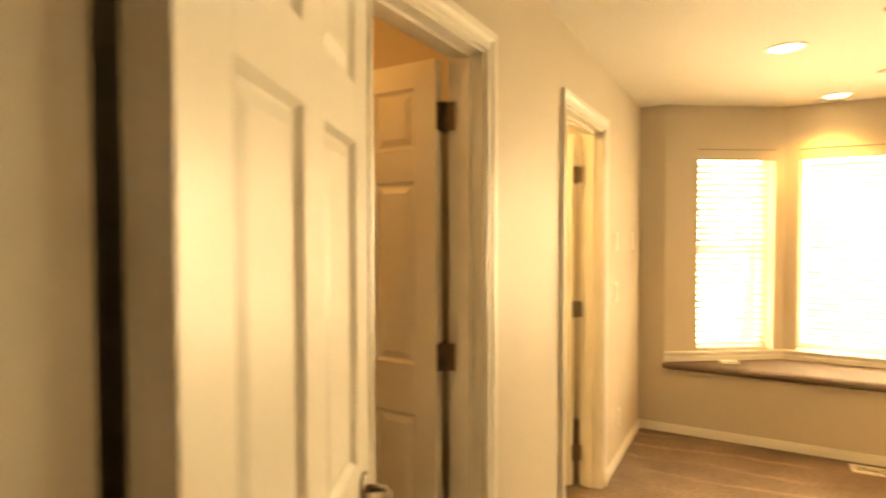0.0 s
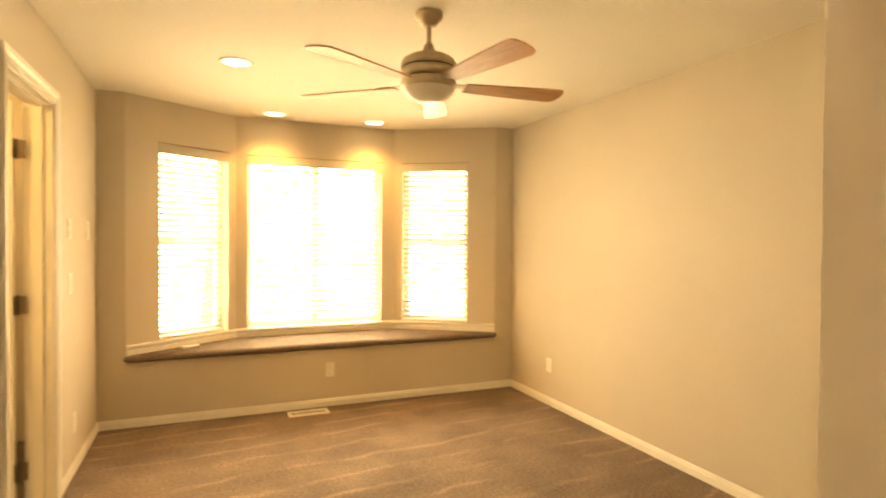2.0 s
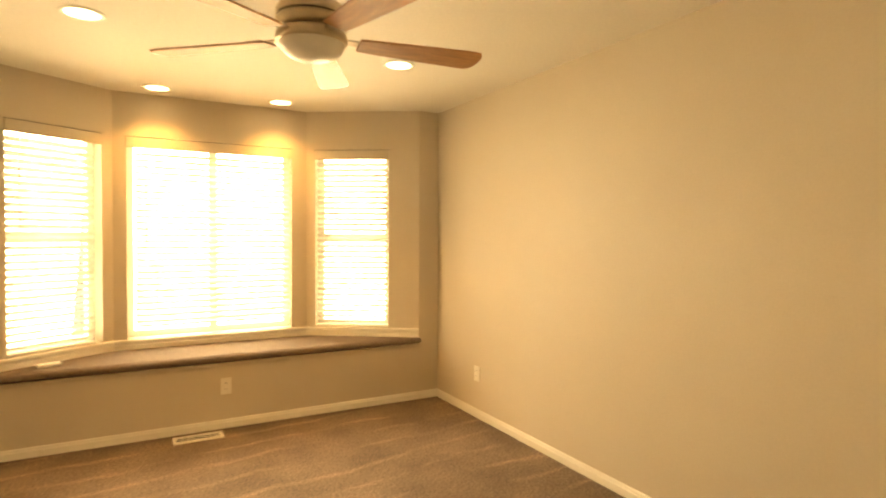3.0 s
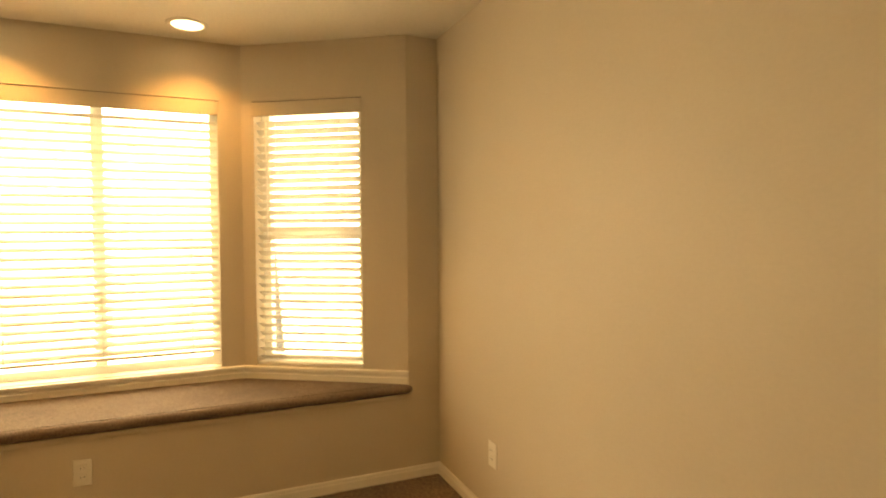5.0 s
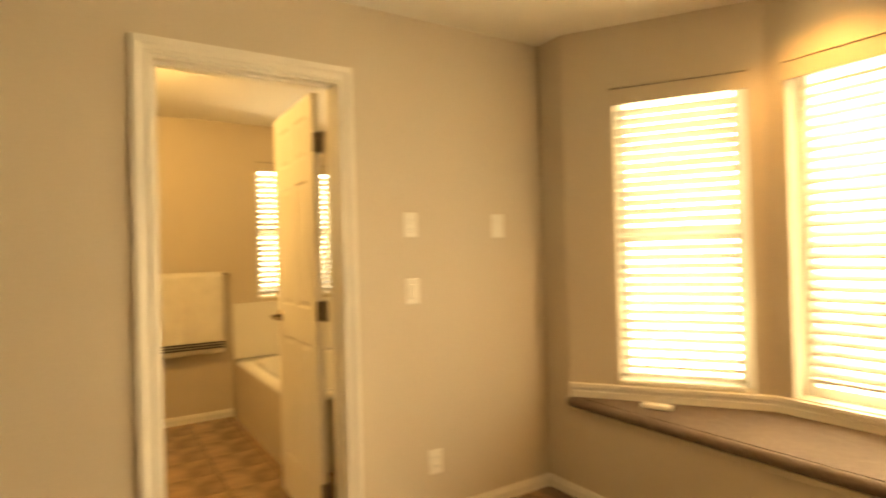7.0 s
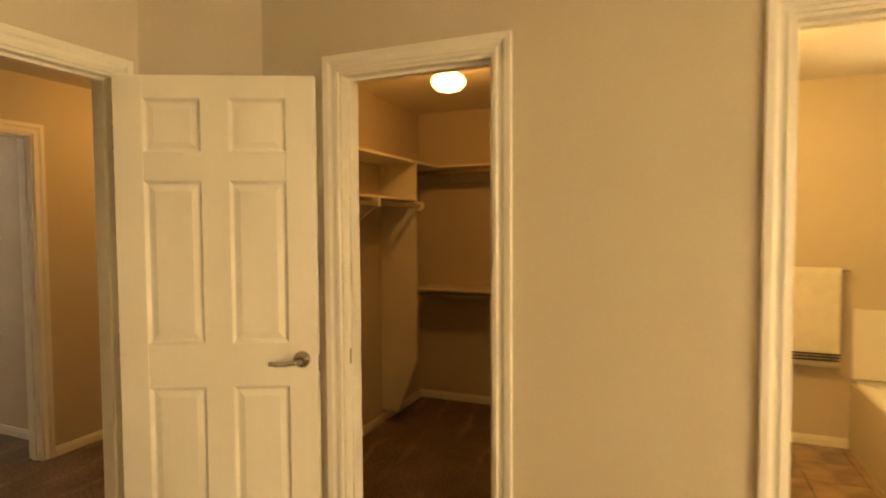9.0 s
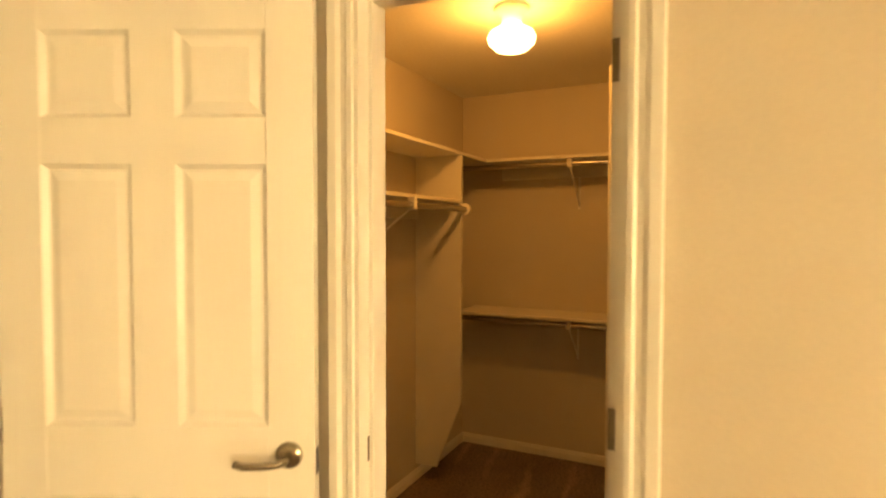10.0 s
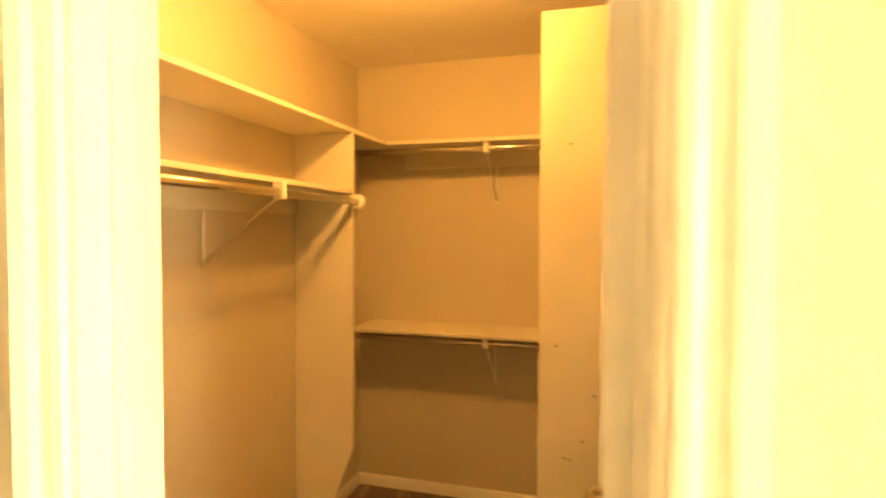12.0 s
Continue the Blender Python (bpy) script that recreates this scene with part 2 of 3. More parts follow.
def wall(name, a, b, thick, openings=(), z0=0.0, z1=H, mat=PAINT, label="greige painted wall with light orange-peel texture"):
    """A wall whose room face runs from a to b, with its thickness to the left of that way; openings: (start, end, bottom, top)."""
    a, b = Vector(a), Vector(b)
    d = (b - a)
    length = d.length
    m = Matrix.Translation((a.x, a.y, 0)) @ Matrix.Rotation(math.atan2(d.y, d.x), 4, "Z")
    bm = bmesh.new()
    s = 0.0
    for o0, o1, b0, b1 in sorted(openings):
        if o0 > s:
            box(bm, s, 0, z0, o0, thick, z1)
        if b0 > z0:
            box(bm, o0, 0, z0, o1, thick, b0)
        if b1 < z1:
            box(bm, o0, 0, b1, o1, thick, z1)
        s = o1
    if s < length:
        box(bm, s, 0, z0, length, thick, z1)
    bmesh.ops.recalc_face_normals(bm, faces=bm.faces)
    ob = new(name, mesh_of(name, bm, mat))
    ob.matrix_world = m
    return tagged(ob, label, "wall", kind="structure")


# ---------------------------------------------------------------- structure
SOUTH = -4.15      # bedroom's south wall
T = 0.115
ENT = (0.31, 1.37)             # entry opening in x
CLO = (-3.375, -2.757)          # closet opening in y
BATH = (-1.91, -1.165)         # bath opening in y
DOOR_H = 2.05                 # height of the door openings
CW = -2.50                     # closet west wall
CS = -4.20                     # closet south wall
CN = -2.50                     # closet north wall
BW = -2.50                     # bath west wall

wall("wall_east", (R, 0.0), (R, SOUTH), T)
wall("wall_west", (0, SOUTH), (0, 0.0), T, [(CLO[0] - SOUTH, CLO[1] - SOUTH, 0, DOOR_H), (BATH[0] - SOUTH, BATH[1] - SOUTH, 0, DOOR_H)])
wall("wall_south", (R, SOUTH), (0.0, SOUTH), T, [(R - ENT[1], R - ENT[0], 0, DOOR_H)])
wall("wall_corner", (0.215, SOUTH), (0.0, -3.725), 0.06)
wall("wall_north_1", (-0.115, 0.0), (BAY[0][0], 0.0), 0.15)
wall("wall_north_2", (BAY[3][0], 0.0), (R + T, 0.0), 0.15)
wall("wall_seat_front", BAY[0], BAY[3], 0.10, z1=SEAT - 0.05)
for (wname, a, b, s0, s1), wall_name in zip(WINDOWS, ("wall_bay_1", "wall_bay_2", "wall_bay_3")):
    wall(wall_name, a, b, 0.15, [(s0, s1, SILL, HEAD)])
# closet, bath and hall
wall("wall_closet_west", (CW, CS), (CW, CN), 0.1)
wall("wall_closet_south", (-0.115, CS), (CW, CS), 0.1)
wall("wall_closet_north", (CW, CN), (-0.115, CN), 0.1)
wall("wall_bath_west", (BW, CN + 0.1), (BW, 0.0), 0.15, [(1.49, 2.31, 0.94, 2.08)])
wall("wall_bath_north", (BW, -0.05), (-0.115, -0.05), 0.15)
HALL_S = -5.86
wall("wall_hall_south", (3.0, HALL_S), (-2.2, HALL_S), 0.12, [(2.56, 3.43, 0, DOOR_H)])
wall("wall_hall_east", (3.0, SOUTH - T), (3.0, HALL_S), 0.1)
wall("wall_hall_west", (-2.2, HALL_S), (-2.2, CS - 0.1), 0.1)
wall("wall_far_room_west", (-0.62, -8.6), (-0.62, HALL_S - 0.12), 0.1, [(0.9, 1.75, 0.9, 2.1)])
wall("wall_far_room_south", (2.6, -8.6), (-0.62, -8.6), 0.1)
wall("wall_far_room_east", (2.6, HALL_S - 0.12), (2.6, -8.6), 0.1)

bm = bmesh.new()
box(bm, -2.7, -8.8, H, 3.6, 0.8, H + 0.12)
single("ceiling", bm, CEIL, "off-white ceiling with a light texture", "ceiling", "structure")
bm = bmesh.new()
box(bm, -0.115, -8.8, -0.1, 3.6, 0.2, 0.0)
box(bm, -2.7, -8.8, -0.1, -0.115, CN + 0.05, 0.0)
single("floor", bm, CARPET, "brown cut-pile carpet with vacuum stripes", "floor", "structure")
bm = bmesh.new()
box(bm, -2.7, CN + 0.05, -0.1, -0.115, 0.2, -0.008)
bath_floor = single("floor_bath", bm, GROUT, "brown stone-look vinyl tile floor", "floor", "structure")
bm = bmesh.new()
box(bm, -400, -400, -0.6, 400, 400, -0.4)
single("ground", bm, GROUND, "dull ground outside the windows", "ground", "structure")

# baseboards: stepped profile
BASE = [(0, 0), (0.013, 0), (0.013, 0.042), (0.009, 0.046), (0.009, 0.053), (0.005, 0.061), (0, 0.063)]
CAS = 0.062   # casing width


def baseboard(path):
    single("baseboard", sweep(path, BASE), TRIM, "white painted baseboard with a stepped top", "baseboard", "structure")


baseboard([(0, BATH[1] + CAS), (0, 0), (R, 0), (R, SOUTH), (ENT[1] + CAS, SOUTH)])
baseboard([(0, CLO[1] + CAS), (0, BATH[0] - CAS)])
baseboard([(ENT[0] - CAS, SOUTH), (0.215, SOUTH), (0, -3.725), (0, CLO[0] - CAS)])
baseboard([(-T, CLO[0] - CAS), (-T, CS), (CW, CS), (CW, CN), (-T, CN), (-T, CLO[1] + CAS)])
baseboard([(BW, CN + 0.1), (BW, -1.14)])
baseboard([(-0.43 - CAS, HALL_S), (-2.2, HALL_S)][::1])
baseboard([(-0.62, -8.6), (-0.62, HALL_S - 0.12)])


def casing_set(name, a, b, mid_z, wall_t, both=True):
    """White door lining and stepped casings round the opening a-b (on the room face; the wall lies to the left of a to b)."""
    a, b = Vector(a), Vector(b)
    d = b - a
    w = d.length
    m = Matrix.Translation((a.x, a.y, 0)) @ Matrix.Rotation(math.atan2(d.y, d.x), 4, "Z")
    th = thing(name, m, "white painted door frame with stepped casing", "door frame", kind="structure")
    bm = bmesh.new()
    j = 0.018
    box(bm, 0, -0.002, 0, j, wall_t + 0.002, mid_z)
    box(bm, w - j, -0.002, 0, w, wall_t + 0.002, mid_z)
    box(bm, j, -0.002, mid_z - j, w - j, wall_t + 0.002, mid_z)
    part("lining", bm, TRIM, th)
    bm = bmesh.new()
    s0 = wall_t * 0.35
    box(bm, j, s0, 0, j + 0.011, s0 + 0.035, mid_z - j)
    box(bm, w - j - 0.011, s0, 0, w - j, s0 + 0.035, mid_z - j)
    box(bm, j + 0.011, s0, mid_z - j - 0.011, w - j - 0.011, s0 + 0.035, mid_z - j)
    part("door_stop", bm, TRIM, th)
    prof = [(0.0, 0.004), (0.0, 0.012), (0.012, 0.014), (0.018, 0.010), (0.030, 0.011), (0.040, 0.018), (CAS, 0.019), (CAS + 0.002, 0.0), (0.0, 0.0)]
    sides = (-1, 1) if both else (-1,)
    for side in sides:
        bm = bmesh.new()
        y0 = 0.0 if side < 0 else wall_t
        rows = []
        r0 = 0.006
        for k, (cx, cz, ox, oz) in enumerate(((r0, 0, -1, 0), (r0, mid_z - r0, -1, 1), (w - r0, mid_z - r0, 1, 1), (w - r0, 0, 1, 0))):
            rows.append([bm.verts.new((cx + ox * o, y0 + side * h, cz + oz * o)) for o, h in prof])
        n = len(prof)
        for p, q in zip(rows, rows[1:]):
            for i in range(n):
                bm.faces.new((p[i], p[(i + 1) % n], q[(i + 1) % n], q[i]))
        bm.faces.new(rows[0])
        bm.faces.new(rows[-1][::-1])
        bmesh.ops.recalc_face_normals(bm, faces=bm.faces)
        part("casing", bm, TRIM, th)
    return th


casing_set("door_frame_closet", (0, CLO[0]), (0, CLO[1]), DOOR_H, T)
casing_set("door_frame_bath", (0, BATH[0]), (0, BATH[1]), DOOR_H, T)
casing_set("door_frame_entry", (ENT[1], SOUTH), (ENT[0], SOUTH), DOOR_H, T)
casing_set("door_frame_hall", (0.44, HALL_S), (-0.43, HALL_S), DOOR_H, 0.12)


# ---------------------------------------------------------------- doors
def frustum(bm, x0, z0, x1, z1, y, dy, inset):
    """A raised field: the rectangle at y and a smaller one dy further out."""
    a = [bm.verts.new(v) for v in ((x0, y, z0), (x1, y, z0), (x1, y, z1), (x0, y, z1))]
    b = [bm.verts.new(v) for v in ((x0 + inset, y + dy, z0 + inset), (x1 - inset, y + dy, z0 + inset), (x1 - inset, y + dy, z1 - inset), (x0 + inset, y + dy, z1 - inset))]
    for i in range(4):
        bm.faces.new((a[i], a[(i + 1) % 4], b[(i + 1) % 4], b[i]))
    bm.faces.new(b)
    bm.faces.new(a[::-1])


def panel_door(name, m, w, label, lever=True, hinge_side=1, hinges=(0.20, 1.03, 1.80), thick=0.035, jamb_plates=False):
    """A six-panel leaf, hinged on its z axis at x = 0, 35 mm thick; y = 0 is its mid plane."""
    h, t = DOOR_H - 0.022, thick / 2
    th = thing(name, m, label, "door", kind="structure")
    st = 0.112 * w / 0.76
    mid = 0.105 * w / 0.76
    zs = [0.012, 0.225, 0.865, 1.03, 1.64, 1.745, 1.945, h]
    xs = [0.003, st, (w - mid) / 2, (w + mid) / 2, w - st, w]
    bm = bmesh.new()
    box(bm, xs[0] + 0.02, -0.010, zs[0] + 0.02, xs[5] - 0.02, 0.010, zs[7] - 0.02)
    for xa, xb in ((xs[0], xs[1]), (xs[4], xs[5])):
        part("stile", soft_box(xa, -t, zs[0], xb, t, zs[7], 0.0012, 1), DOOR, th)
    for i in (0, 2, 4, 6):
        b2 = bmesh.new()
        box(b2, xs[1], -t + 0.0002, zs[i], xs[4], t - 0.0002, zs[i + 1])
        part("rail", b2, DOOR, th)
    for i in (1, 3, 5):
        b2 = bmesh.new()
        box(b2, xs[2], -t + 0.0002, zs[i], xs[3], t - 0.0002, zs[i + 1])
        part("muntin", b2, DOOR, th)
    for i in (1, 3, 5):
        for xa, xb in ((xs[1], xs[2]), (xs[3], xs[4])):
            za, zb = zs[i], zs[i + 1]
            for s in (-1, 1):
                c = 0.012
                o = [bm.verts.new((x, s * t * 0.999, z)) for x, z in ((xa, za), (xb, za), (xb, zb), (xa, zb))]
                q = [bm.verts.new((x, s * 0.0095, z)) for x, z in ((xa + c, za + c), (xb - c, za + c), (xb - c, zb - c), (xa + c, zb - c))]
                for k in range(4):
                    bm.faces.new((o[k], o[(k + 1) % 4], q[(k + 1) % 4], q[k]))
    bmesh.ops.recalc_face_normals(bm, faces=bm.faces)
    part("core", bm, DOOR, th)
    for i in (1, 3, 5):
        for xa, xb in ((xs[1], xs[2]), (xs[3], xs[4])):
            for s in (-1, 1):
                bm = bmesh.new()
                e = 0.016
                frustum(bm, xa + e, zs[i] + e, xb - e, zs[i + 1] - e, s * 0.0095, s * 0.0065, 0.022)
                bmesh.ops.recalc_face_normals(bm, faces=bm.faces)
                part("panel", bm, DOOR, th)
    for z in hinges:
        hg = part("hinge", tube([(-0.004, hinge_side * (t + 0.004), z - 0.05), (-0.004, hinge_side * (t + 0.004), z + 0.05)], 0.0085), BRONZE, th, "dull metal hinge")
        part("hinge_plate", soft_box(-0.0015, -t + 0.004, z - 0.045, 0.0022, t - 0.001, z + 0.045, 0.0006, 1), BRONZE, hg)
        if jamb_plates:
            yp = hinge_side * (t + 0.004)
            part("hinge_plate", soft_box(-0.044, yp - 0.0015, z - 0.045, -0.004, yp + 0.0015, z + 0.045, 0.0006, 1), BRONZE, hg)
    if lever:
        for s in (-1, 1):
            rose = part("rosette", lathe([(0, 0.012), (0.018, 0.012), (0.028, 0.009), (0.032, 0.003), (0.032, 0.0)], 28, Matrix.Translation((w - 0.06, s * t, 0.965)) @ Matrix.Rotation(radians(-90 * s), 4, "X")), NICKEL, th, "satin nickel lever rosette")
            pts = [(w - 0.06, s * (t + 0.008), 0.965), (w - 0.06, s * (t + 0.045), 0.965), (w - 0.075, s * (t + 0.055), 0.964), (w - 0.11, s * (t + 0.054), 0.959), (w - 0.15, s * (t + 0.05), 0.957), (w - 0.172, s * (t + 0.046), 0.961)]
            part("lever", tube(pts, 0.0085, 12), NICKEL, rose, "satin nickel lever handle")
        part("latch_plate", soft_box(w - 0.001, -0.012, 0.915, w + 0.0015, 0.012, 0.975, 0.0005, 1), BRONZE, th)
    return th


def leaf_pose(hx, hy, fx, fy):
    return pose(hx, hy, 0, 0, 0, math.degrees(math.atan2(fy - hy, fx - hx)))


panel_door("door_entry", leaf_pose(0.350, -4.118, 0.030, -3.447), 0.735, "white six-panel entry door, open, with satin nickel lever", hinge_side=1, thick=0.042)
panel_door("door_closet", leaf_pose(-0.140, -2.800, -0.74, -2.764), 0.59, "white six-panel closet door standing open inwards", hinge_side=-1, hinges=(0.25, 1.065, 1.845), jamb_plates=True)
panel_door("door_bath", leaf_pose(-0.150, BATH[1] - 0.058, -0.80, BATH[1] - 0.045), 0.66, "white six-panel bathroom door standing open inwards", hinge_side=-1, jamb_plates=True)


# ---------------------------------------------------------------- windows and blinds
def window_set(name, m, w, z0, z1, wall_t, mullion):
    """A vinyl window in the outer half of an opening; x along the wall, y outwards."""
    th = thing(name, m, "white vinyl window with clear glass", "window", kind="structure")
    y0, y1, f = wall_t - 0.055, wall_t - 0.005, 0.045
    bm = bmesh.new()
    box(bm, 0, y0, z0, f, y1, z1)
    box(bm, w - f, y0, z0, w, y1, z1)
    box(bm, f, y0, z0, w - f, y1, z0 + f)
    box(bm, f, y0, z1 - f, w - f, y1, z1)
    part("window_frame", bm, VINYL, th)
    bm = bmesh.new()
    if mullion == "vertical":
        box(bm, w / 2 - 0.028, y0 + 0.005, z0 + f, w / 2 + 0.028, y1 - 0.004, z1 - f)
        cells = [(f, z0 + f, w / 2 - 0.028, z1 - f), (w / 2 + 0.028, z0 + f, w - f, z1 - f)]
    else:
        zm = (z0 + z1) / 2
        box(bm, f, y0 + 0.005, zm - 0.025, w - f, y1 - 0.004, zm + 0.025)
        cells = [(f, z0 + f, w - f, zm - 0.025), (f, zm + 0.025, w - f, z1 - f)]
    part("mullion", bm, VINYL, th)
    for xa, za, xb, zb in cells:
        bm = bmesh.new()
        box(bm, xa, y0 + 0.022, za, xb, y0 + 0.026, zb)
        part("pane", bm, GLASS, th).visible_shadow = False
    return th


def blind(m, w, z0, z1, tilt, gap=(0.0, 0.0), lift=0.0, bare=False, label="white faux-wood venetian blind, lowered with slats part open"):
    """Venetian blind just inside an opening; y = 0 is the wall face, +y outwards."""
    th = thing("venetian_blind", m, label, "window blind")
    y = 0.030
    x0, x1 = 0.006, w - 0.006
    part("headrail", soft_box(x0, y - 0.015, z1 - 0.045, x1, y + 0.03, z1 - 0.004, 0.002, 1), VINYL, th)
    part("valance", soft_box(x0 - 0.010, -0.014, z1 - 0.072, x1 + 0.010, -0.002, z1 + 0.006, 0.002, 1), TRIM if bare else PAINT, th, "flat painted valance board")
    part("valance_lip", soft_box(x0 - 0.014, -0.018, z1 + 0.010, x1 + 0.014, -0.002, z1 + 0.016, 0.0015, 1), PAINT, th)
    # shadow line between board and lip, put in as a near-black strip
    gap_shade = bmesh.new()
    box(gap_shade, x0 - 0.008, -0.006, z1 + 0.005, x1 + 0.008, -0.0015, z1 + 0.011)
    part("valance_gap_shade", gap_shade, DARK, th, "near-black strip standing for the shade in the gap over the valance")
    x0, x1 = x0 + gap[0], x1 - gap[1]
    top, bottom = z1 - 0.085, z0 + 0.022 + lift
    n = round((top - bottom) / 0.0455)
    pitch = (top - bottom) / n
    bm = bmesh.new()
    rows = []
    for s in (x0, x1):
        ring = []
        for k in range(7):
            u = k / 6 - 0.5
            ring.append(bm.verts.new((s, u * 0.050, 0.0032 * (1 - 4 * u * u) + 0.0014)))
        for k in range(6, -1, -1):
            u = k / 6 - 0.5
            ring.append(bm.verts.new((s, u * 0.050, 0.0032 * (1 - 4 * u * u) - 0.0014)))
        rows.append(ring)
    k = len(rows[0])
    for i in range(k):
        bm.faces.new((rows[0][i], rows[0][(i + 1) % k], rows[1][(i + 1) % k], rows[1][i]))
    bm.faces.new(rows[0][::-1])
    bm.faces.new(rows[1])
    bmesh.ops.recalc_face_normals(bm, faces=bm.faces)
    slat = mesh_of("slat", bm, SLAT)
    rng = random.Random(round(w * 1000))
    for i in range(n):
        ob = part("slat", slat, SLAT, th)
        ob.matrix_local = pose(0, y, bottom + 0.02 + i * pitch, tilt + rng.uniform(-1.2, 1.2), rng.uniform(-0.08, 0.08), 0)
    part("bottom_rail", soft_box(x0, y - 0.025, bottom - 0.02, x1, y + 0.025, bottom - 0.004, 0.003, 1), VINYL, th)
    cords = [x0 + 0.12, x1 - 0.12] if w < 0.8 else [x0 + 0.14, (x0 + x1) / 2, x1 - 0.14]
    for cx in cords:
        for dy in (-0.027, 0.027):
            part("ladder_cord", tube([(cx, y + dy, bottom - 0.01), (cx, y + dy, z1 - 0.05)], 0.0012, 5), CORD, th)
    part("tilt_wand", tube([(x0 + 0.07, y - 0.036, z1 - 0.09), (x0 + 0.072, y - 0.038, z1 - 0.75)], 0.004, 8), VINYL, th)
    return th


for k, (wname, a, b, s0, s1) in enumerate(WINDOWS):
    d = Vector((b[0] - a[0], b[1] - a[1])).normalized()
    p = Vector(a) + d * s0
    m = Matrix.Translation((p.x, p.y, 0)) @ Matrix.Rotation(math.atan2(d.y, d.x), 4, "Z")
    window_set(wname, m, s1 - s0, SILL, HEAD, 0.15, "vertical" if k == 1 else "across")
    blind(m, s1 - s0, SILL, HEAD, (-32, 34, -32)[k], gap=((0, 0.035), (0.05, 0), (0, 0))[k], lift=(0.0, 0.08, 0.0)[k])

mb = Matrix.Translation((BW, CN + 0.1 + 1.49, 0)) @ Matrix.Rotation(radians(90), 4, "Z")
window_set("window_4", mb, 0.82, 0.94, 2.08, 0.15, "across")
blind(mb, 0.82, 0.94, 2.08, -40)
mf = Matrix.Translation((-0.62, -7.7, 0)) @ Matrix.Rotation(radians(90), 4, "Z")
window_set("window_5", mf, 0.85, 0.9, 2.1, 0.1, "across")
blind(mf, 0.85, 0.9, 2.1, -40)

# window stool trim along the bay, on the seat
STOOL = [(0, SEAT - 0.002), (0.016, SEAT - 0.002), (0.016, SEAT + 0.03), (0.011, SEAT + 0.034), (0.011, SEAT + 0.046), (0.020, SEAT + 0.052), (0.020, SEAT + 0.068), (0, SEAT + 0.072)]
single("trim_window_stool", sweep(BAY, STOOL), TRIM, "white stepped trim under the bay windows", "trim", "structure")


def window_seat():
    """Carpeted seat board with a rolled front edge that fills the bay."""
    th = thing("window_seat", pose(0, 0, 0), "window seat covered in brown carpet with rolled edge", "window seat", kind="structure")
    bm = bmesh.new()
    low, top = [], []
    outline = [(BAY[0][0] + 0.004, 0.002), (BAY[1][0], BAY[1][1] - 0.001), (BAY[2][0], BAY[2][1] - 0.001), (BAY[3][0] - 0.004, 0.002)]
    for x, y in outline:
        low.append(bm.verts.new((x, y, SEAT - 0.05)))
        top.append(bm.verts.new((x, y, SEAT)))
    bm.faces.new(top[::-1])
    bm.faces.new(low)
    for i in range(4):
        j = (i + 1) % 4
        bm.faces.new((low[i], low[j], top[j], top[i]))
    bmesh.ops.recalc_face_normals(bm, faces=bm.faces)
    part("seat_top", bm, SEAT_CARPET, th, "brown carpet")
    bm = bmesh.new()
    rows = []
    steps = 150
    for i in range(steps + 1):
        u = i / steps
        x = BAY[0][0] - 0.012 + u * (BAY[3][0] - BAY[0][0] + 0.024)
        end = min(1.0, min(u, 1 - u) * 60 + 0.55)
        r = 0.0255 * end
        w1 = 0.0022 * noise.noise((x * 9, 0, 0)) + 0.0015 * noise.noise((x * 37, 3, 0))
        rows.append([bm.verts.new((x, -0.006 - (r + 0.006 + w1) * math.cos(a) * 1.1, SEAT - 0.026 + (r + w1) * math.sin(a))) for a in [math.pi * (k / 12 - 0.5) for k in range(13)]])
    for a, b in zip(rows, rows[1:]):
        for k in range(12):
            f = bm.faces.new((a[k], a[k + 1], b[k + 1], b[k]))
            f.smooth = True
        bm.faces.new((a[12], a[0], b[0], b[12]))
    bm.faces.new(rows[0])
    bm.faces.new(rows[-1][::-1])
    bmesh.ops.recalc_face_normals(bm, faces=bm.faces)
    part("rolled_edge", bm, SEAT_CARPET, th, "dark rolled carpet edge")
    part("edge_trim", soft_box(BAY[0][0], -0.013, SEAT - 0.078, BAY[3][0], -0.001, SEAT - 0.055, 0.002, 1), PAINT, th)


window_seat()


# ---------------------------------------------------------------- fittings
def outlet(m, label="white duplex wall outlet"):
    th = thing("wall_outlet", m, label, "outlet")
    part("cover_plate", soft_box(-0.036, -0.006, -0.058, 0.036, 0, 0.058, 0.003), PLASTIC, th)
    for z in (-0.021, 0.021):
        f = part("socket_face", soft_box(-0.017, -0.0085, z - 0.0145, 0.017, -0.005, z + 0.0145, 0.002, 1), PLASTIC, th)
        bm = bmesh.new()
        for x in (-0.007, 0.006):
            box(bm, x, -0.009, z - 0.004, x + 0.0016, -0.0082, z + 0.006)
        part("slots", bm, DARK, f)
    return th


def switch(m, label="white rocker light switch"):
    th = thing("light_switch", m, label, "switch")
    part("cover_plate", soft_box(-0.038, -0.006, -0.060, 0.038, 0, 0.060, 0.003), PLASTIC, th)
    part("rocker", soft_box(-0.0165, -0.0105, -0.033, 0.0165, -0.005, 0.033, 0.002, 1), PLASTIC, th)
    return th


WEST = 90   # turn of a plate on the west wall, facing +x
outlet(pose(1.643, 0, 0.298))
outlet(pose(R, -0.632, 0.33, 0, 0, -90))
outlet(pose(0, -0.726, 0.285, 0, 0, WEST))
outlet(pose(0, -0.829, 1.415, 0, 0, WEST), "white wall plate with two jacks")
switch(pose(0, -0.827, 1.103, 0, 0, WEST))
switch(pose(0, -0.313, 1.412, 0, 0, WEST), "white wall control beside the bay")


